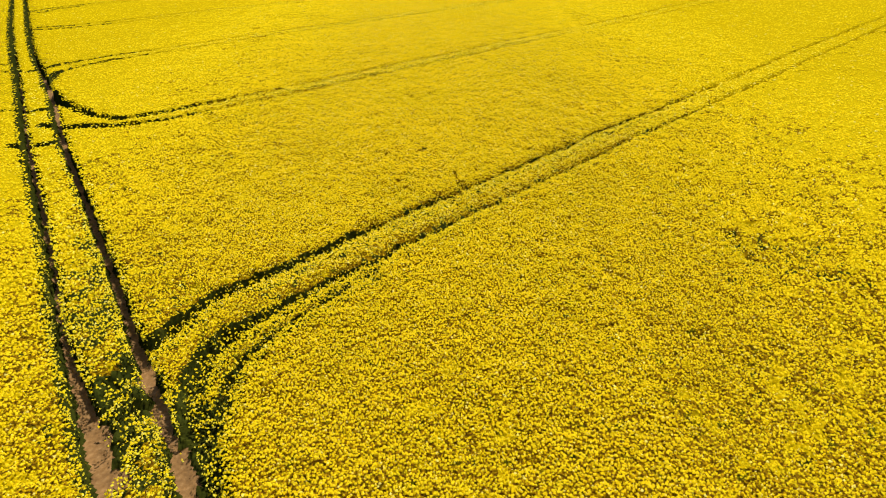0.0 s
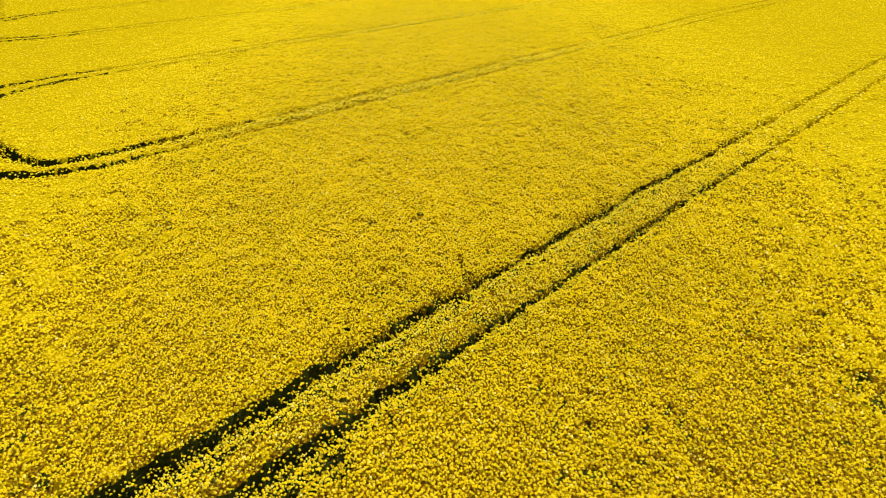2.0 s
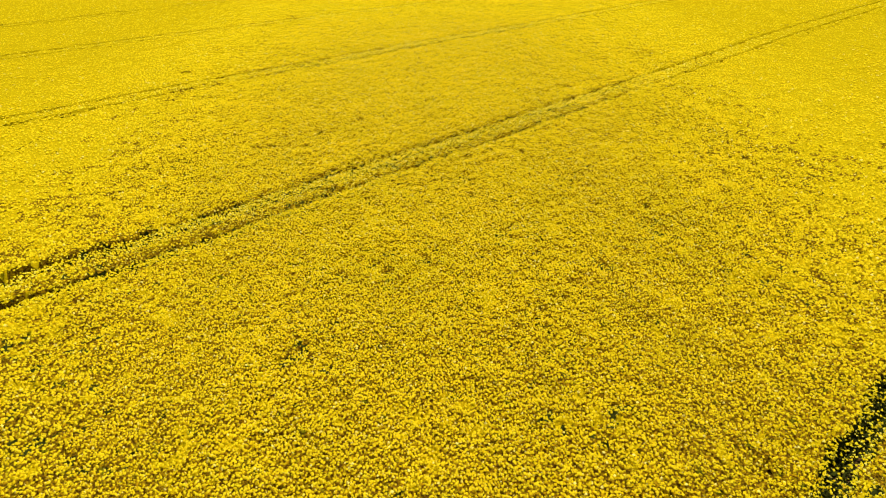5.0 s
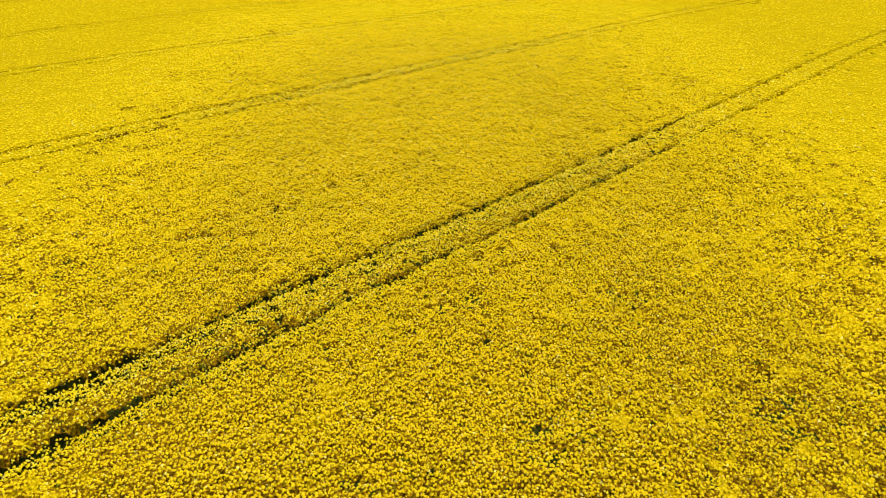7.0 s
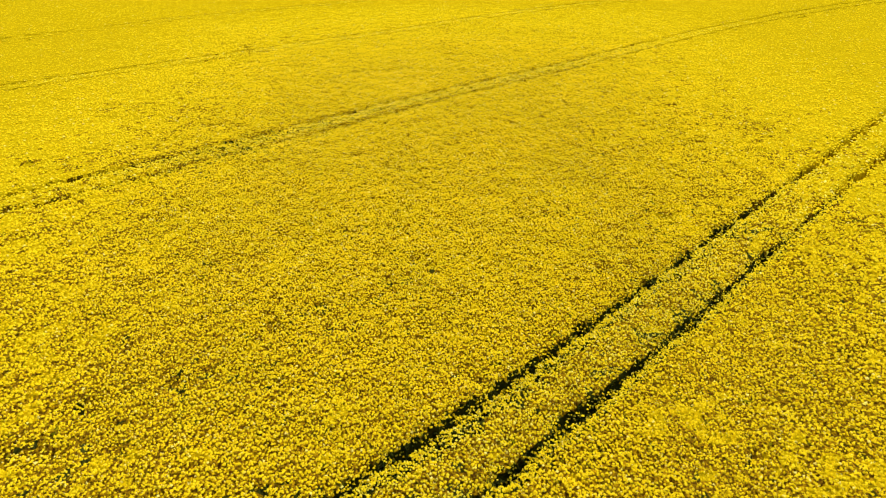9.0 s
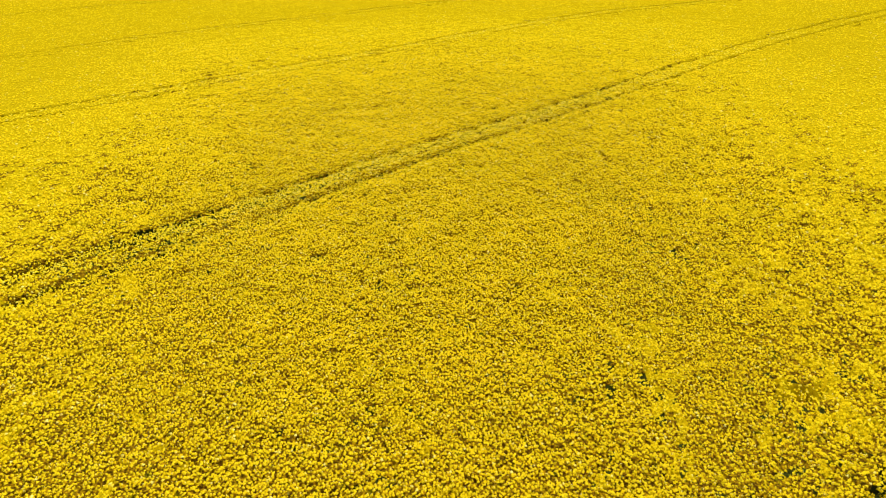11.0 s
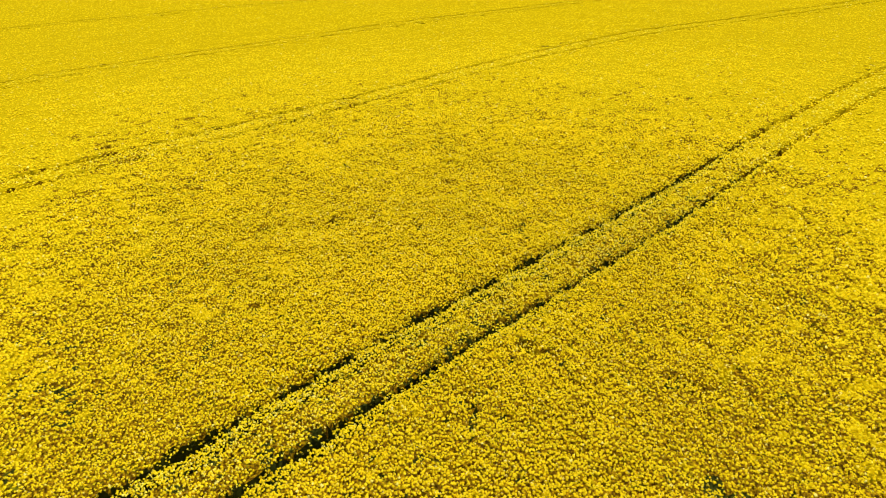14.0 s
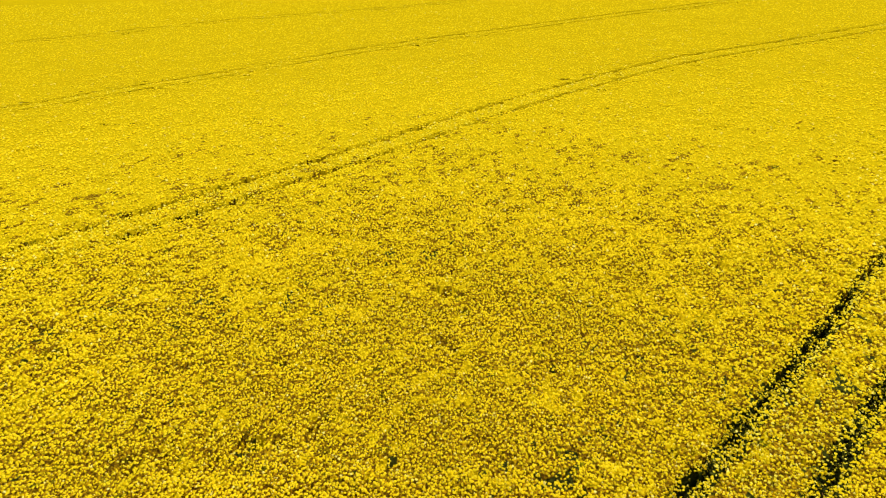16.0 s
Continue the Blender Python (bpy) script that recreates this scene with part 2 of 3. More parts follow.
def stand(x, y):
    """How the crop stands at a place: height of its top, cover 0 to 1, thinness 0 to 1, distance past the rut's edge."""
    broken = lattice(x, y, 0.9, 1) * 0.6 + lattice(x, y, 0.35, 2) * 0.4
    inland = from_headland(x, y)
    run = 0.3 + 1.1 * lattice(x, y, 1.1, 14)
    # Ruts are narrowed with camera distance to fit its view.
    wt_ = (0.35 * np.clip(broken - 0.05, 0, 1) * run + 0.012 + 0.06 * (lattice(x, y, 0.2, 16) - 0.5)) * np.clip(1.52 - nearest_pass(x, y) / 42, 0.22, 1)
    worn = wt_ + (0.19 + 0.22 * lattice(x, y, 0.3, 12)) * np.exp(-np.maximum(inland, 0) / 11.0 + np.minimum(inland, 0) / 4.0)
    wh = 0.075 + 0.10 * broken + 0.17 * lattice(x, y, 0.28, 13) + 0.09 * np.exp(-((y - 10.0) / 2.2) ** 2) * (x < -7.8)
    past = np.minimum(np.minimum(sample(D_FAINT, x, y) - wt_, sample(D_WORN, x, y) - worn), sample(D_HEAD, x, y) - wh)
    past = np.minimum(past, sample(D_GAPE, x, y) - 0.05 - 0.21 * broken)
    near_by = np.clip(1.9 - nearest_pass(x, y) / 17, 0.2, 1)
    strip = np.clip(1 - (sample(D_MID, x, y) - 0.7) / 0.45, 0, 1)
    hole = np.clip((0.205 - (lattice(x, y, 0.42, 3) * 0.65 + lattice(x, y, 2.1, 4) * 0.35)) / 0.08, 0, 1)
    top = CANOPY + 0.12 * (lattice(x, y, 6.0, 5) - 0.5) + 0.10 * (lattice(x, y, 0.7, 6) - 0.5) + 0.13 * (lattice(x, y, 0.26, 8) - 0.5) * np.clip(1.6 - nearest_pass(x, y) / 30, 0.2, 1)
    edge = np.clip(1 - past / 0.30, 0, 1)
    gap = leaf_gap(x, y) * near_by
    top = top - 0.01 * strip - 0.15 * edge ** 2 - 0.16 * hole - 0.12 * gap
    inner = np.clip(1 - (sample(D_HMID, x, y) - 0.7) / 0.45, 0, 1)
    cover = (past > 0) * (1 - 0.09 * strip * near_by - 0.20 * inner * (0.3 + lattice(x, y, 0.5, 9)) * near_by) * (1 - 0.32 * hole) * (1 - 0.6 * gap)
    lean_in = (past <= 0) & (sample(D_HEAD, x, y) > 0.6)
    top = np.where(lean_in, top - 0.04 - 0.45 * lattice(x, y, 0.15, 15), top)
    cover = np.where(lean_in, np.clip(nearest_pass(x, y) / 45, 0.38, 0.6), cover)
    return top, cover, np.maximum(strip, hole), past


def nearest_pass(x, y):
    """Least distance from which the camera on its flight line sees a place in the field."""
    ax = np.abs(x - 0.6)
    rel = np.maximum.reduce([np.full_like(ax, 8.0), (ax - 4.4) / 0.67, y - FLIGHT_END])
    return np.sqrt(rel ** 2 + ax ** 2 + 11.1 ** 2)


# Wedge that the camera's view sweeps, plus a margin; detail is built only there.
def in_view_fan(x, y, more=7.0):
    return (np.abs(x - 0.5) < 0.68 * np.maximum(y, 0) + more) & (y > 4.5)


# ---- building helpers ----
def mesh_of(name, verts, tris, materials, smooth=False):
    me = bpy.data.meshes.new(name)
    nv, nt_ = len(verts), len(tris)
    me.vertices.add(nv)
    me.vertices.foreach_set("co", np.asarray(verts, np.float32).ravel())
    me.loops.add(nt_ * 3)
    me.loops.foreach_set("vertex_index", np.asarray(tris, np.int32).ravel())
    me.polygons.add(nt_)
    me.polygons.foreach_set("loop_start", np.arange(0, nt_ * 3, 3, dtype=np.int32))
    me.polygons.foreach_set("use_smooth", np.full(nt_, smooth))
    for m in materials:
        me.materials.append(m)
    me.update(calc_edges=True)
    return me


def under(name, me, parent, label="", kind=""):
    ob = new(name, me)
    ob.parent = parent
    return tagged(ob, label, kind=kind)


def grid_sheet(xs, ys, zf):
    gx, gy = np.meshgrid(xs, ys, indexing="ij")
    z = zf(gx.ravel(), gy.ravel())
    v = np.stack([gx.ravel(), gy.ravel(), z], 1)
    n, m = len(xs), len(ys)
    a = (np.arange(n - 1)[:, None] * m + np.arange(m - 1)[None, :]).ravel()
    f = np.concatenate([np.stack([a, a + m, a + m + 1], 1), np.stack([a, a + m + 1, a + 1], 1)])
    return v, f


# ---- ground: one sheet of soil out to the horizon ----
edges = np.concatenate([[-2500, -900, -350], np.linspace(-160, 160, 81), [350, 900, 2500]])
gv, gf = grid_sheet(edges, edges + 90, lambda x, y: 0.03 * (lattice(x, y, 9.0, 11) - 0.5))
tagged(new("ground", mesh_of("ground", gv, gf, [SOIL], True)), "dry brown clay soil under the crop", kind="structure")


def rut_mesh(line, half):
    """A shallow wheel rut: pressed floor between low shoulders, with an uneven run."""
    line = line[in_view_fan(line[:, 0], line[:, 1], 10.0)][::9]
    d = np.gradient(line, axis=0)
    d /= np.maximum(np.hypot(d[:, 0], d[:, 1]), 1e-6)[:, None]
    nrm = np.stack([-d[:, 1], d[:, 0]], 1)
    prof = [(-1.9, 0.02), (-1.25, 0.085), (-0.8, 0.045), (-0.2, 0.03), (0.3, 0.032), (0.85, 0.045), (1.3, 0.08), (1.9, 0.02)]
    cols = []
    for u, z in prof:
        p = line + nrm * (u * half)
        zz = z + 0.035 * (lattice(p[:, 0], p[:, 1], 0.22, 21) - 0.5) + 0.02 * (lattice(p[:, 0], p[:, 1], 0.9, 22) - 0.5)
        cols.append(np.stack([p[:, 0], p[:, 1], zz], 1))
    v = np.stack(cols, 1).reshape(-1, 3)
    n, m = len(line), len(prof)
    a = (np.arange(n - 1)[:, None] * m + np.arange(m - 1)[None, :]).ravel()
    return v, np.concatenate([np.stack([a, a + m + 1, a + m], 1), np.stack([a, a + 1, a + m + 1], 1)])


for k, line in RUTS.items():
    head = k.startswith("headland")
    rv, rf = rut_mesh(line, 0.24 if head else 0.17)
    tagged(new("wheel_rut", mesh_of("wheel_rut", rv, rf, [SOIL], True)),
           "bare pale brown wheel rut in dry soil" if head else "narrow dark wheel rut pressed into soil between rape plants",
           kind="structure", group="wheel ruts")

# ---- crop: blocks of flowering rape between the tramlines ----
ORDER = ["a", "b", "c", "d", "e", "f"]


def height_on(line, x):
    o = np.argsort(line[:, 0])
    return np.interp(x, line[o, 0], line[o, 1])


def block_of(x, y):
    """Number of the stand a plant belongs to: 0 to 6 blocks, 10 to 15 strips inside tramlines, 20 headland strip, 21 outer headland."""
    b = np.zeros(len(x), int)
    for k, name in enumerate(ORDER):
        yf, yn = height_on(RUTS[name + "_far"], x), height_on(RUTS[name + "_near"], x)
        b[y > yn] = 10 + k
        b[y > yf] = k + 1
    o = np.argsort(HEADLAND_RIGHT_Y)
    xr = np.interp(y, HEADLAND_RIGHT_Y[o], RUTS["headland_right"][o, 0])
    xl = np.interp(y, HEADLAND_LEFT_Y, RUTS["headland_left"][:, 0])
    b[x < xr] = 20
    b[x < xl] = 21
    return b


HEADLAND_RIGHT_Y = RUTS["headland_right"][:, 1]
HEADLAND_LEFT_Y = RUTS["headland_left"][:, 1]

BASE = 0.0690


def scatter():
    """Places of all flower heads: x, y, spacing and lift over the stand's top."""
    out, tile = [], 3.0
    for tx in np.arange(-201, 201, tile):
        for ty in np.arange(4.5, 208, tile):
            cx, cy = np.array([tx + tile / 2]), np.array([ty + tile / 2])
            if not in_view_fan(cx, cy)[0]:
                continue
            far = nearest_pass(cx, cy)[0]
            n = int(round(tile / (BASE * max(1.0, far / 14.6) ** 1.0)))
            sp = tile / n
            u = (np.arange(n) + 0.5) * sp
            gx, gy = np.meshgrid(u, u, indexing="ij")
            gy[::2] += sp / 2
            x = tx + gx.ravel() + rng.uniform(-0.42, 0.42, n * n) * sp
            y = ty + gy.ravel() + rng.uniform(-0.42, 0.42, n * n) * sp
            out.append(np.stack([x, y, np.full(n * n, sp), rng.normal(-0.03, 0.055 * min(1.0, 22 / far), n * n)], 1))
    return np.vstack(out)


spots = scatter()
sx, sy, ss, sz = spots.T
top, cover, thin, past = stand(sx, sy)
keep = rng.random(len(sx)) < cover
sx, sy, ss, sz, top, thin, past = (v[keep] for v in (sx, sy, ss, sz, top, thin, past))
blocks = block_of(sx, sy)


def domes(x, y, z, s, sides):
    """Racemes as small smooth knobs with an uneven rim, tilted and turned at random."""
    n = len(x)
    grow = s / BASE
    r = 0.0372 * grow ** 0.9 * np.clip(1.12 - 0.06 * grow, 0.75, 1) * rng.uniform(0.7, 1.25, n)
    h = 0.060 * grow ** 0.7 * np.clip(1.20 - 0.28 * grow, 0.10, 0.72) * rng.uniform(0.7, 1.4, n)
    turn = rng.uniform(0, 2 * np.pi, n)
    lean = rng.normal(0, 0.22, (n, 2))
    v = np.empty((n, sides + 1, 3), np.float32)
    v[:, 0, 0], v[:, 0, 1], v[:, 0, 2] = x + lean[:, 0] * h, y + lean[:, 1] * h, z + h * 0.5
    for k in range(sides):
        a = turn + k * np.pi * 2 / sides + rng.uniform(-0.25, 0.25, n)
        rr = r * rng.uniform(0.8, 1.2, n)
        v[:, k + 1, 0], v[:, k + 1, 1] = x + np.cos(a) * rr, y + np.sin(a) * rr
        v[:, k + 1, 2] = z - h * rng.uniform(0.35, 0.65, n)
    base = (np.arange(n) * (sides + 1))[:, None, None]
    f = np.array([[0, k + 1, (k + 1) % sides + 1] for k in range(sides)])[None] + base
    return v.reshape(-1, 3), f.reshape(-1, 3)


def flower_heads(x, y, z, s):
    """Four-sided knobs close to the flight, three-sided ones further out."""
    near = s < BASE * 1.03
    v1, f1 = domes(x[near], y[near], z[near], s[near], 4)
    v2, f2 = domes(x[~near], y[~near], z[~near], s[~near], 3)
    return np.concatenate([v1, v2]), np.concatenate([f1, f2 + len(v1)])


hz = top + sz + rng.normal(0, 0.02, len(sx))
NAMES = {20: ("headland_strip", "uneven strip of thinner green-yellow rape between headland wheel ruts"),
         21: ("rape_block", "dense bright yellow rape in full flower along the outer headland")}
crops = {}
for b in np.unique(blocks):
    m = blocks == b
    if b in NAMES:
        name, label = NAMES[b]
    elif b >= 10:
        name, label = "tramline_strip", "narrow strip of thinner flowering rape between two wheel ruts"
    else:
        name, label = "rape_block", "dense bright yellow block of flowering rape between tramlines"
    thing = new(name)
    tagged(thing, label, "rapeseed crop", "stands of flowering rape", "stuff")
    crops[b] = thing
    t = rng.random(m.sum()) < thin[m] * 0.3
    for part, pick, mat in (("flower_heads", ~t, PETAL), ("budding_heads", t, PETAL_THIN)):
        if pick.sum():
            size = ss[m][pick] * (0.8 if part == "budding_heads" else 1.0)
            v, f = flower_heads(sx[m][pick], sy[m][pick], hz[m][pick], size)
            under(part, mesh_of(part, v, f, [mat], True), thing, kind="stuff")
    # Small pale bud domes on some heads imitate highlights by their colour.
    tip = m & (rng.random(len(ss)) < (0.10 + 0.10 * thin) * np.clip((1.5 - ss / BASE) / 0.4, 0, 1))
    if tip.sum() > 10:
        v, f = domes(sx[tip], sy[tip], hz[tip] + 0.030, np.full(tip.sum(), BASE * 0.40), 3)
        under("bud_glints", mesh_of("bud_glints", v, f, [BUD_GLINTS], True), thing, kind="stuff")


# ---- lower flowers with gap shade in their colour, leaves and stems under the flower heads ----
FINE, STEP = 0.25, 4
FX, FY = -204.0, 4.0


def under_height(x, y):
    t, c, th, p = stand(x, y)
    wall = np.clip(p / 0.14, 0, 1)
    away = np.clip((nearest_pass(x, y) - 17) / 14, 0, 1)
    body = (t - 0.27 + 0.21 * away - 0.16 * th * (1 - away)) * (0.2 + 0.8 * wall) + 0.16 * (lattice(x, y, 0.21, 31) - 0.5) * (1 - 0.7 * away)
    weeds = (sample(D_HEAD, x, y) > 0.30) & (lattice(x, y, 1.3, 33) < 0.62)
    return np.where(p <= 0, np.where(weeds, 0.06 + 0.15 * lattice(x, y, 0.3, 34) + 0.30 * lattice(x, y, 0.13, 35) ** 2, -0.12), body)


def compact(v, f):
    used, inv = np.unique(f.ravel(), return_inverse=True)
    return v[used], inv.reshape(-1, 3)


def cells(nx, ny, pick, size):
    """Triangles over the picked square cells of a lattice of that many cells."""
    i, j = np.nonzero(pick)
    m = ny + 1
    corner = np.concatenate([i * m + j, (i + 1) * m + j, (i + 1) * m + j + 1, i * m + j + 1])
    used, inv = np.unique(corner, return_inverse=True)
    x, y = FX + (used // m) * size, FY + (used % m) * size
    a, b, c, d = inv.reshape(4, -1)
    return x, y, np.concatenate([np.stack([a, b, c], 1), np.stack([a, c, d], 1)])


BNX, BNY = 408, 288
bx = FX + (np.arange(BNX) + 0.5)[:, None] * FINE * STEP + np.zeros((1, BNY))
by = FY + (np.arange(BNY) + 0.5)[None, :] * FINE * STEP + np.zeros((BNX, 1))
near_rut = np.minimum(sample(np.minimum(D_HEAD, D_TRAM), bx.ravel(), by.ravel()), 5).reshape(bx.shape)
wanted = in_view_fan(bx, by)
close = (np.abs(bx - 0.6) < 17) & (by < 108)
wide_cells = (np.abs(bx - 0.6) < 25) & (by < 124)
fine_cells = wanted & (close | (near_rut < 0.98))
by_head = sample(D_HEAD, bx.ravel(), by.ravel()).reshape(bx.shape) < 0.95
finest_cells = fine_cells & (near_rut < 0.9) & (nearest_pass(bx, by) < np.where(by_head, 64, 26))


def split(pick, times):
    return np.repeat(np.repeat(pick, times, 0), times, 1)


for pick, times in ((finest_cells, 2 * STEP), (fine_cells & ~finest_cells, STEP), (wanted & ~fine_cells & wide_cells, 3), (wanted & ~fine_cells & ~wide_cells, 1)):
    nx, ny, size, pick = BNX * times, BNY * times, FINE * STEP / times, split(pick, times)
    x, y, f = cells(nx, ny, pick, size)
    v = np.stack([x, y, under_height(x, y)], 1)
    c = v[f].mean(1)
    t, _, th, p = stand(c[:, 0], c[:, 1])
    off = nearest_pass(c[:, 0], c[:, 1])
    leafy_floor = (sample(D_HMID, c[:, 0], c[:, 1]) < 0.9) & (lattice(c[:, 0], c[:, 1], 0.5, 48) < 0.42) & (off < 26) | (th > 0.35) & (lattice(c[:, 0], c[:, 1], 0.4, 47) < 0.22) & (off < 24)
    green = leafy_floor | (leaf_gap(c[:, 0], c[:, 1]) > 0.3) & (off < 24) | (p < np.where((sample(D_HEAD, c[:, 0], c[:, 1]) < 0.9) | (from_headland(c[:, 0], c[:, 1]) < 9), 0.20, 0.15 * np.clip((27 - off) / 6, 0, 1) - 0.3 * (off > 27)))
    b = block_of(c[:, 0], c[:, 1])
    # The brown gap shade is painted near the flight and in far rut edges.
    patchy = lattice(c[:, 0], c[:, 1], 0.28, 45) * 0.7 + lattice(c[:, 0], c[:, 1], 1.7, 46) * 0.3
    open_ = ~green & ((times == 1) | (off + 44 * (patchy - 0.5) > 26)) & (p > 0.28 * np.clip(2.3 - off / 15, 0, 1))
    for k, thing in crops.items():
        for name, m, mat in (("lower_flowers_shade", ~green & ~open_, UNDER), ("flower_canopy", open_, OPEN), ("leaf_canopy", green, LEAF)):
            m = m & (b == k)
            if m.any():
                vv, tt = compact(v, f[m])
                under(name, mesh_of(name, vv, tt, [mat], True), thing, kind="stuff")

# the same crop goes on all round, out of the flight's reach
def strip_sheet(rows):
    """A sheet from rows of points with the same count."""
    v = np.concatenate(rows)
    n, m = len(rows), len(rows[0])
    a = (np.arange(n - 1)[:, None] * m + np.arange(m - 1)[None, :]).ravel()
    f = np.concatenate([np.stack([a, a + 1, a + m + 1], 1), np.stack([a, a + m + 1, a + m], 1)])
    v = np.column_stack([v, CANOPY - 0.06 + 0.2 * (lattice(v[:, 0], v[:, 1], 8.0, 41) - 0.5)])
    return v, f


OUT = np.array([0, 2, 5, 9, 14, 20, 30, 45, 70, 110, 170, 260, 400.0])
vs, fs, total = [], [], 0
sheets = []
for side in (-1, 1):
    sheets.append([np.stack([0.5 + side * (0.68 * y + 6.6 + OUT), np.full(len(OUT), y)], 1) for y in np.arange(4.6, 292, 4.0)])
across = np.concatenate([-OUT[::-1] - 8, np.linspace(-7, 8, 6), OUT + 9])
sheets.append([np.stack([across, np.full(len(across), y)], 1) for y in 4.6 - OUT])
wide = np.linspace(-600, 600, 81)
sheets.append([np.stack([wide, np.full(len(wide), y)], 1) for y in 291.0 + OUT])
for rows in sheets:
    v, f = strip_sheet(rows)
    vs.append(v)
    fs.append(f + total)
    total += len(v)
vv, tt = np.concatenate(vs), np.concatenate(fs)
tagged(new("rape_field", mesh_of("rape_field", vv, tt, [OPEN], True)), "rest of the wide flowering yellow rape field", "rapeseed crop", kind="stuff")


# ---- stems and leaves that show along the ruts ----
def blades(x, y, z, size, upright):
    """Lance-shaped leaves and stalks: two triangles folded along the midrib."""
    n = len(x)
    a = rng.uniform(0, 2 * np.pi, n)
    dx, dy = np.cos(a), np.sin(a)
    tip_z = size * upright
    reach = size * np.sqrt(np.maximum(1 - upright ** 2, 0.02))
    w = size * rng.uniform(0.10, 0.24, n)
    v = np.empty((n, 4, 3), np.float32)
    v[:, 0] = np.stack([x, y, z], 1)
    v[:, 1] = np.stack([x + dx * reach * 0.5 - dy * w, y + dy * reach * 0.5 + dx * w, z + tip_z * 0.6 - 0.02], 1)
    v[:, 2] = np.stack([x + dx * reach, y + dy * reach, z + tip_z], 1)
    v[:, 3] = np.stack([x + dx * reach * 0.5 + dy * w, y + dy * reach * 0.5 - dx * w, z + tip_z * 0.6 - 0.02], 1)
    f = np.array([[0, 1, 2], [0, 2, 3]])[None] + (np.arange(n) * 4)[:, None, None]
    return v.reshape(-1, 3), f.reshape(-1, 3)


edge_x, edge_y = [], []
for k, line in RUTS.items():
    c = line[in_view_fan(line[:, 0], line[:, 1], 3.0) & (nearest_pass(line[:, 0], line[:, 1]) < 30)]
    if len(c):
        c = np.repeat(c, 40 if k.startswith("headland") else 20, 0)
        far = rng.uniform(0.0, 0.45, len(c))
        a = rng.uniform(0, 2 * np.pi, len(c))
        edge_x.append(c[:, 0] + np.cos(a) * far)
        edge_y.append(c[:, 1] + np.sin(a) * far)
ex, ey = np.concatenate(edge_x), np.concatenate(edge_y)
et, _, _, ep = stand(ex, ey)
ok = (ep > np.where(sample(D_HEAD, ex, ey) < 0.5, 0.0, -0.4)) & (ep < 0.22)
ex, ey, et, ep = ex[ok], ey[ok], et[ok], ep[ok]
eb = block_of(ex, ey)
for k, thing in crops.items():
    m = eb == k
    if m.sum() > 20:
        m &= rng.random(len(ex)) < np.where(sample(D_HEAD, ex, ey) < 0.6, 0.4, 1.0)
        n = m.sum()
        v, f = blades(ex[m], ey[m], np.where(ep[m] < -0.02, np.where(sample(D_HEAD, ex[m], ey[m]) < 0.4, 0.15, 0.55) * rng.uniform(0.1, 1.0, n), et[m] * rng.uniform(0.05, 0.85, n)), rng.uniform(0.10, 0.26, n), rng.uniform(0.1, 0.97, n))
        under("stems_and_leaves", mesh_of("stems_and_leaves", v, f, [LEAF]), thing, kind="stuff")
        lit = (eb == k) & (rng.random(len(ex)) < np.where(ep > -0.07, 1.0, 0.5)) & (rng.random(len(ex)) < np.where(sample(D_HEAD, ex, ey) < 0.6, 0.95, 0.45))
        n = lit.sum()
        z = et[lit] * np.where(sample(D_HEAD, ex[lit], ey[lit]) < 0.6, rng.uniform(0.22, 1.0, n), np.where(ep[lit] > -0.07, rng.uniform(0.66, 1.0, n), rng.uniform(0.35, 0.95, n)))
        v, f = domes(ex[lit], ey[lit], z, np.full(n, BASE * 0.80), 3)
        under("side_flowers", mesh_of("side_flowers", v, f, [PETAL_THIN], True), thing, kind="stuff")


# ---- single plants that stand clear at the edges of the ruts ----
STALK = plain_mix("rape_stalks", 0.6, 12.0, [(0.3, (0.07, 0.12, 0.025)), (0.7, (0.14, 0.20, 0.05))],
                  2.0, [(0.3, (0.8, 0.8, 0.8)), (0.7, (1.1, 1.1, 1.0))], 0.3, 0.01)


def tube(bm, path, radii, sides=5):
    rings = []
    for (p, r) in zip(path, radii):
        rings.append([bm.verts.new((p[0] + r * math.cos(2 * math.pi * k / sides), p[1] + r * math.sin(2 * math.pi * k / sides), p[2])) for k in range(sides)])
    for lo, hi in zip(rings, rings[1:]):
        for k in range(sides):
            bm.faces.new((lo[k], lo[(k + 1) % sides], hi[(k + 1) % sides], hi[k]))
    bm.faces.new(rings[-1])


def part(name, bm, material, parent, label=""):
    me = bpy.data.meshes.new(name)
    bm.to_mesh(me)
    bm.free()
    me.materials.append(material)
    ob = new(name, me)
    ob.parent = parent
    return tagged(ob, label)


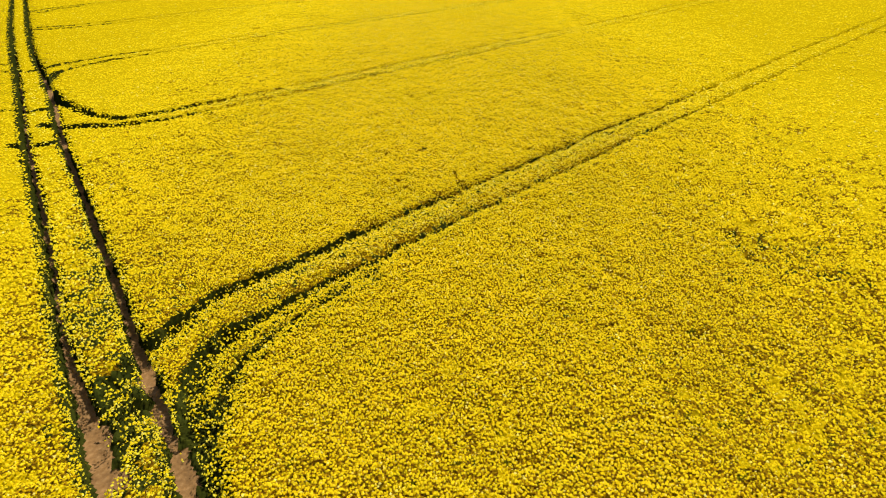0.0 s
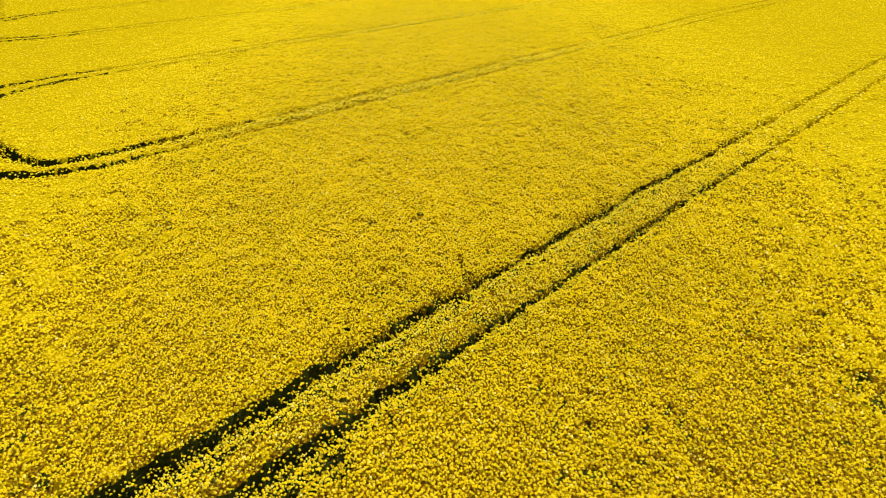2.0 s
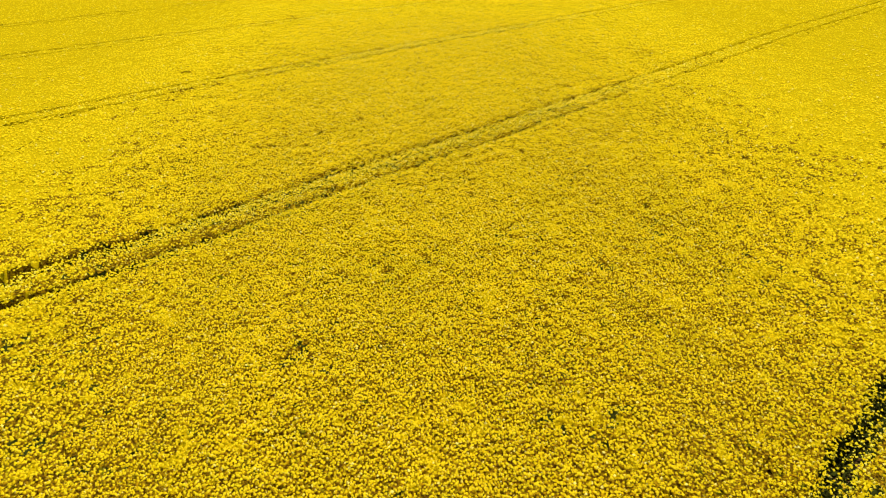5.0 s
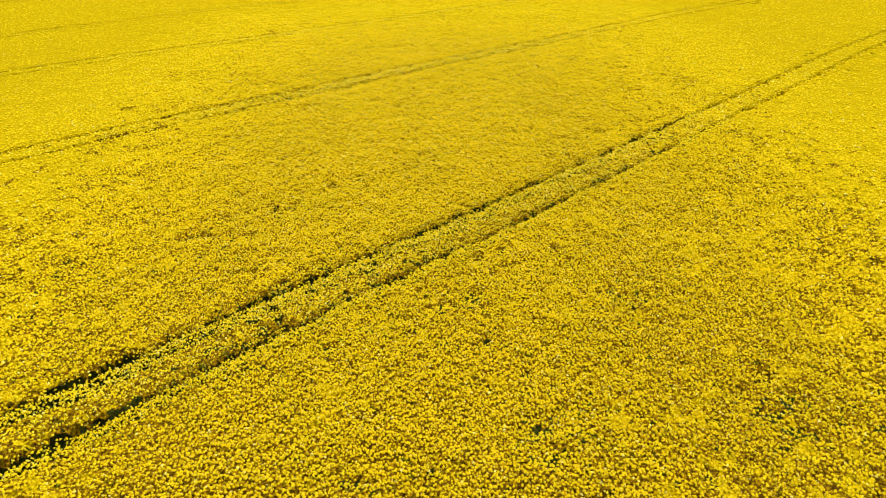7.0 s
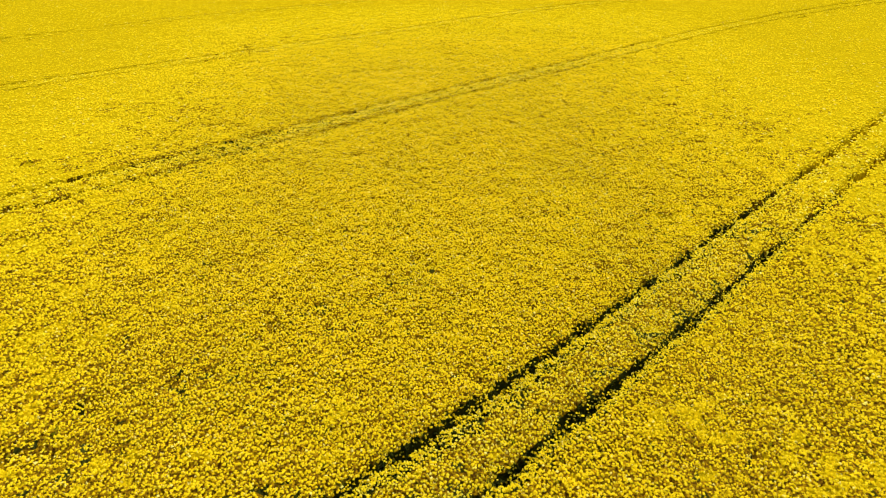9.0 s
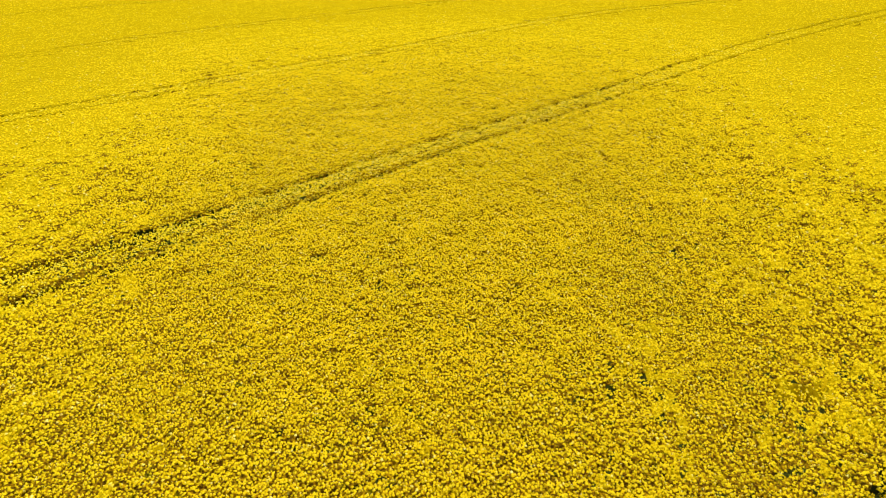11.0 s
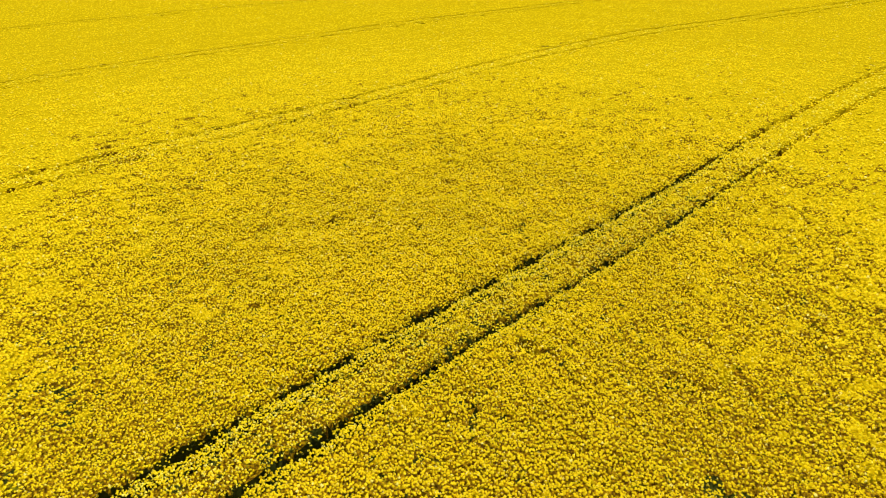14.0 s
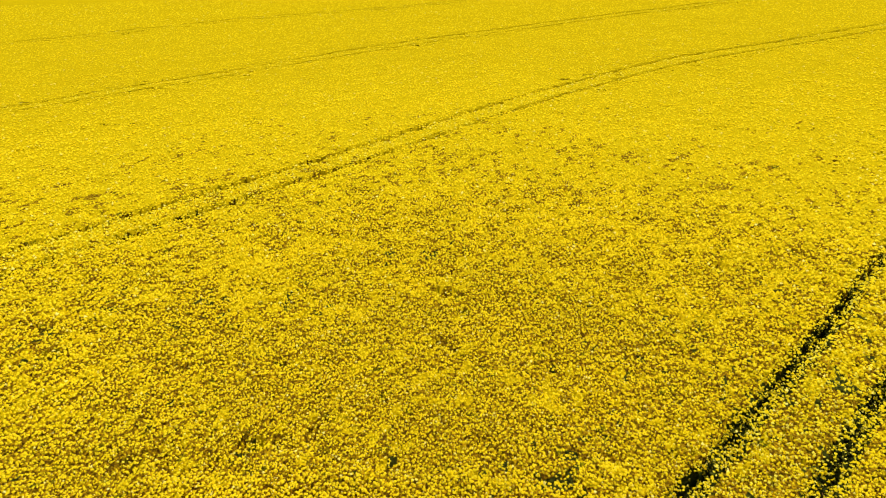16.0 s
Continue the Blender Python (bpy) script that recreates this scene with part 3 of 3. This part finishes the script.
def rape_plant(r, height):
    """One oilseed rape plant: a branched stalk, clasping leaves, a raceme of flowers on each branch."""
    thing = new("rape_plant")
    tagged(thing, "green-stalked rape plant with yellow flower heads beside a rut", "rape plant", "rape plants along the ruts")
    bm = bmesh.new()
    bend = (r.uniform(-0.08, 0.08), r.uniform(-0.08, 0.08))
    main = [(bend[0] * u * u, bend[1] * u * u, height * u) for u in (0, 0.3, 0.6, 0.85, 1.0)]
    tube(bm, main, (0.011, 0.010, 0.008, 0.006, 0.004))
    tips = [main[-1]]
    for k in range(5):
        u = r.uniform(0.45, 0.8)
        a = k * 2.4 + r.uniform(-0.4, 0.4)
        b0 = (bend[0] * u * u, bend[1] * u * u, height * u)
        out = r.uniform(0.08, 0.19)
        tip = (b0[0] + out * math.cos(a), b0[1] + out * math.sin(a), height * r.uniform(0.86, 1.0))
        midp = (b0[0] + out * 0.6 * math.cos(a), b0[1] + out * 0.6 * math.sin(a), (b0[2] * 0.6 + tip[2] * 0.4))
        tube(bm, [b0, midp, tip], (0.006, 0.005, 0.003), 4)
        tips.append(tip)
    part("stalk", bm, STALK, thing)
    for k in range(4):
        bm = bmesh.new()
        a, u = k * 2.1 + r.uniform(-0.5, 0.5), r.uniform(0.2, 0.7)
        ll, w = r.uniform(0.13, 0.24), r.uniform(0.025, 0.045)
        base = Vector((bend[0] * u * u, bend[1] * u * u, height * u))
        d, sd = Vector((math.cos(a), math.sin(a), 0)), Vector((-math.sin(a), math.cos(a), 0))
        rows = []
        for q, wide, lift in ((0.0, 0.5, 0.0), (0.35, 1.0, 0.35), (0.7, 0.8, 0.35), (1.0, 0.05, 0.1)):
            c = base + d * ll * q + Vector((0, 0, ll * lift))
            rows.append([bm.verts.new(c + sd * w * wide + Vector((0, 0, 0.012))), bm.verts.new(c), bm.verts.new(c - sd * w * wide + Vector((0, 0, 0.012)))])
        for lo, hi in zip(rows, rows[1:]):
            bm.faces.new((lo[0], lo[1], hi[1], hi[0]))
            bm.faces.new((lo[1], lo[2], hi[2], hi[1]))
        part("leaf", bm, LEAF, thing)
    for tip in tips:
        bm = bmesh.new()
        for k in range(9):
            a, zz = k * 2.4, r.uniform(-0.035, 0.028)
            rad = 0.018 * (1 - 0.5 * max(0, zz) / 0.028)
            c = Vector((tip[0] + rad * math.cos(a), tip[1] + rad * math.sin(a), tip[2] + zz))
            e = 0.022
            q = [bm.verts.new(c + Vector((e * math.cos(a + g), e * math.sin(a + g), r.uniform(-0.006, 0.006)))) for g in (0, 1.57, 3.14, 4.71)]
            m = bm.verts.new(c + Vector((0, 0, -0.012)))
            for g in range(4):
                bm.faces.new((q[g], q[(g + 1) % 4], m))
        head = part("flower_head", bm, PETAL, thing)
        bm = bmesh.new()
        bud = [bm.verts.new(Vector(tip) + Vector((0.012 * math.cos(g), 0.012 * math.sin(g), 0.030))) for g in (0, 2.1, 4.2)]
        ends = [bm.verts.new(Vector(tip) + Vector((0, 0, zz))) for zz in (0.010, 0.058)]
        for g in range(3):
            bm.faces.new((bud[g], bud[(g + 1) % 3], ends[1]))
            bm.faces.new((bud[(g + 1) % 3], bud[g], ends[0]))
        part("bud", bm, STALK, head)
    return thing


plant_rng = random.Random(21)
places = []
order = np.random.default_rng(5).permutation(len(ex))
for q in order:
    x, y = float(ex[q]), float(ey[q])
    if abs(x - 0.6) > 9.5 or not 7.5 < y < 97 or not 0.02 < ep[q] < 0.13:
        continue
    if all((x - a) ** 2 + (y - b) ** 2 > 0.16 for a, b in places):
        places.append((x, y))
    if len(places) == 290:
        break
kinds = []
for k, (x, y) in enumerate(places):
    m = pose(x, y, 0.02, 0, 0, plant_rng.uniform(0, 360))
    if k < 7:
        plant = rape_plant(plant_rng, 1.05 + 0.05 * k)
        plant.matrix_basis = m
        kinds.append(plant)
    else:
        copy_thing(kinds[k % 7], m)
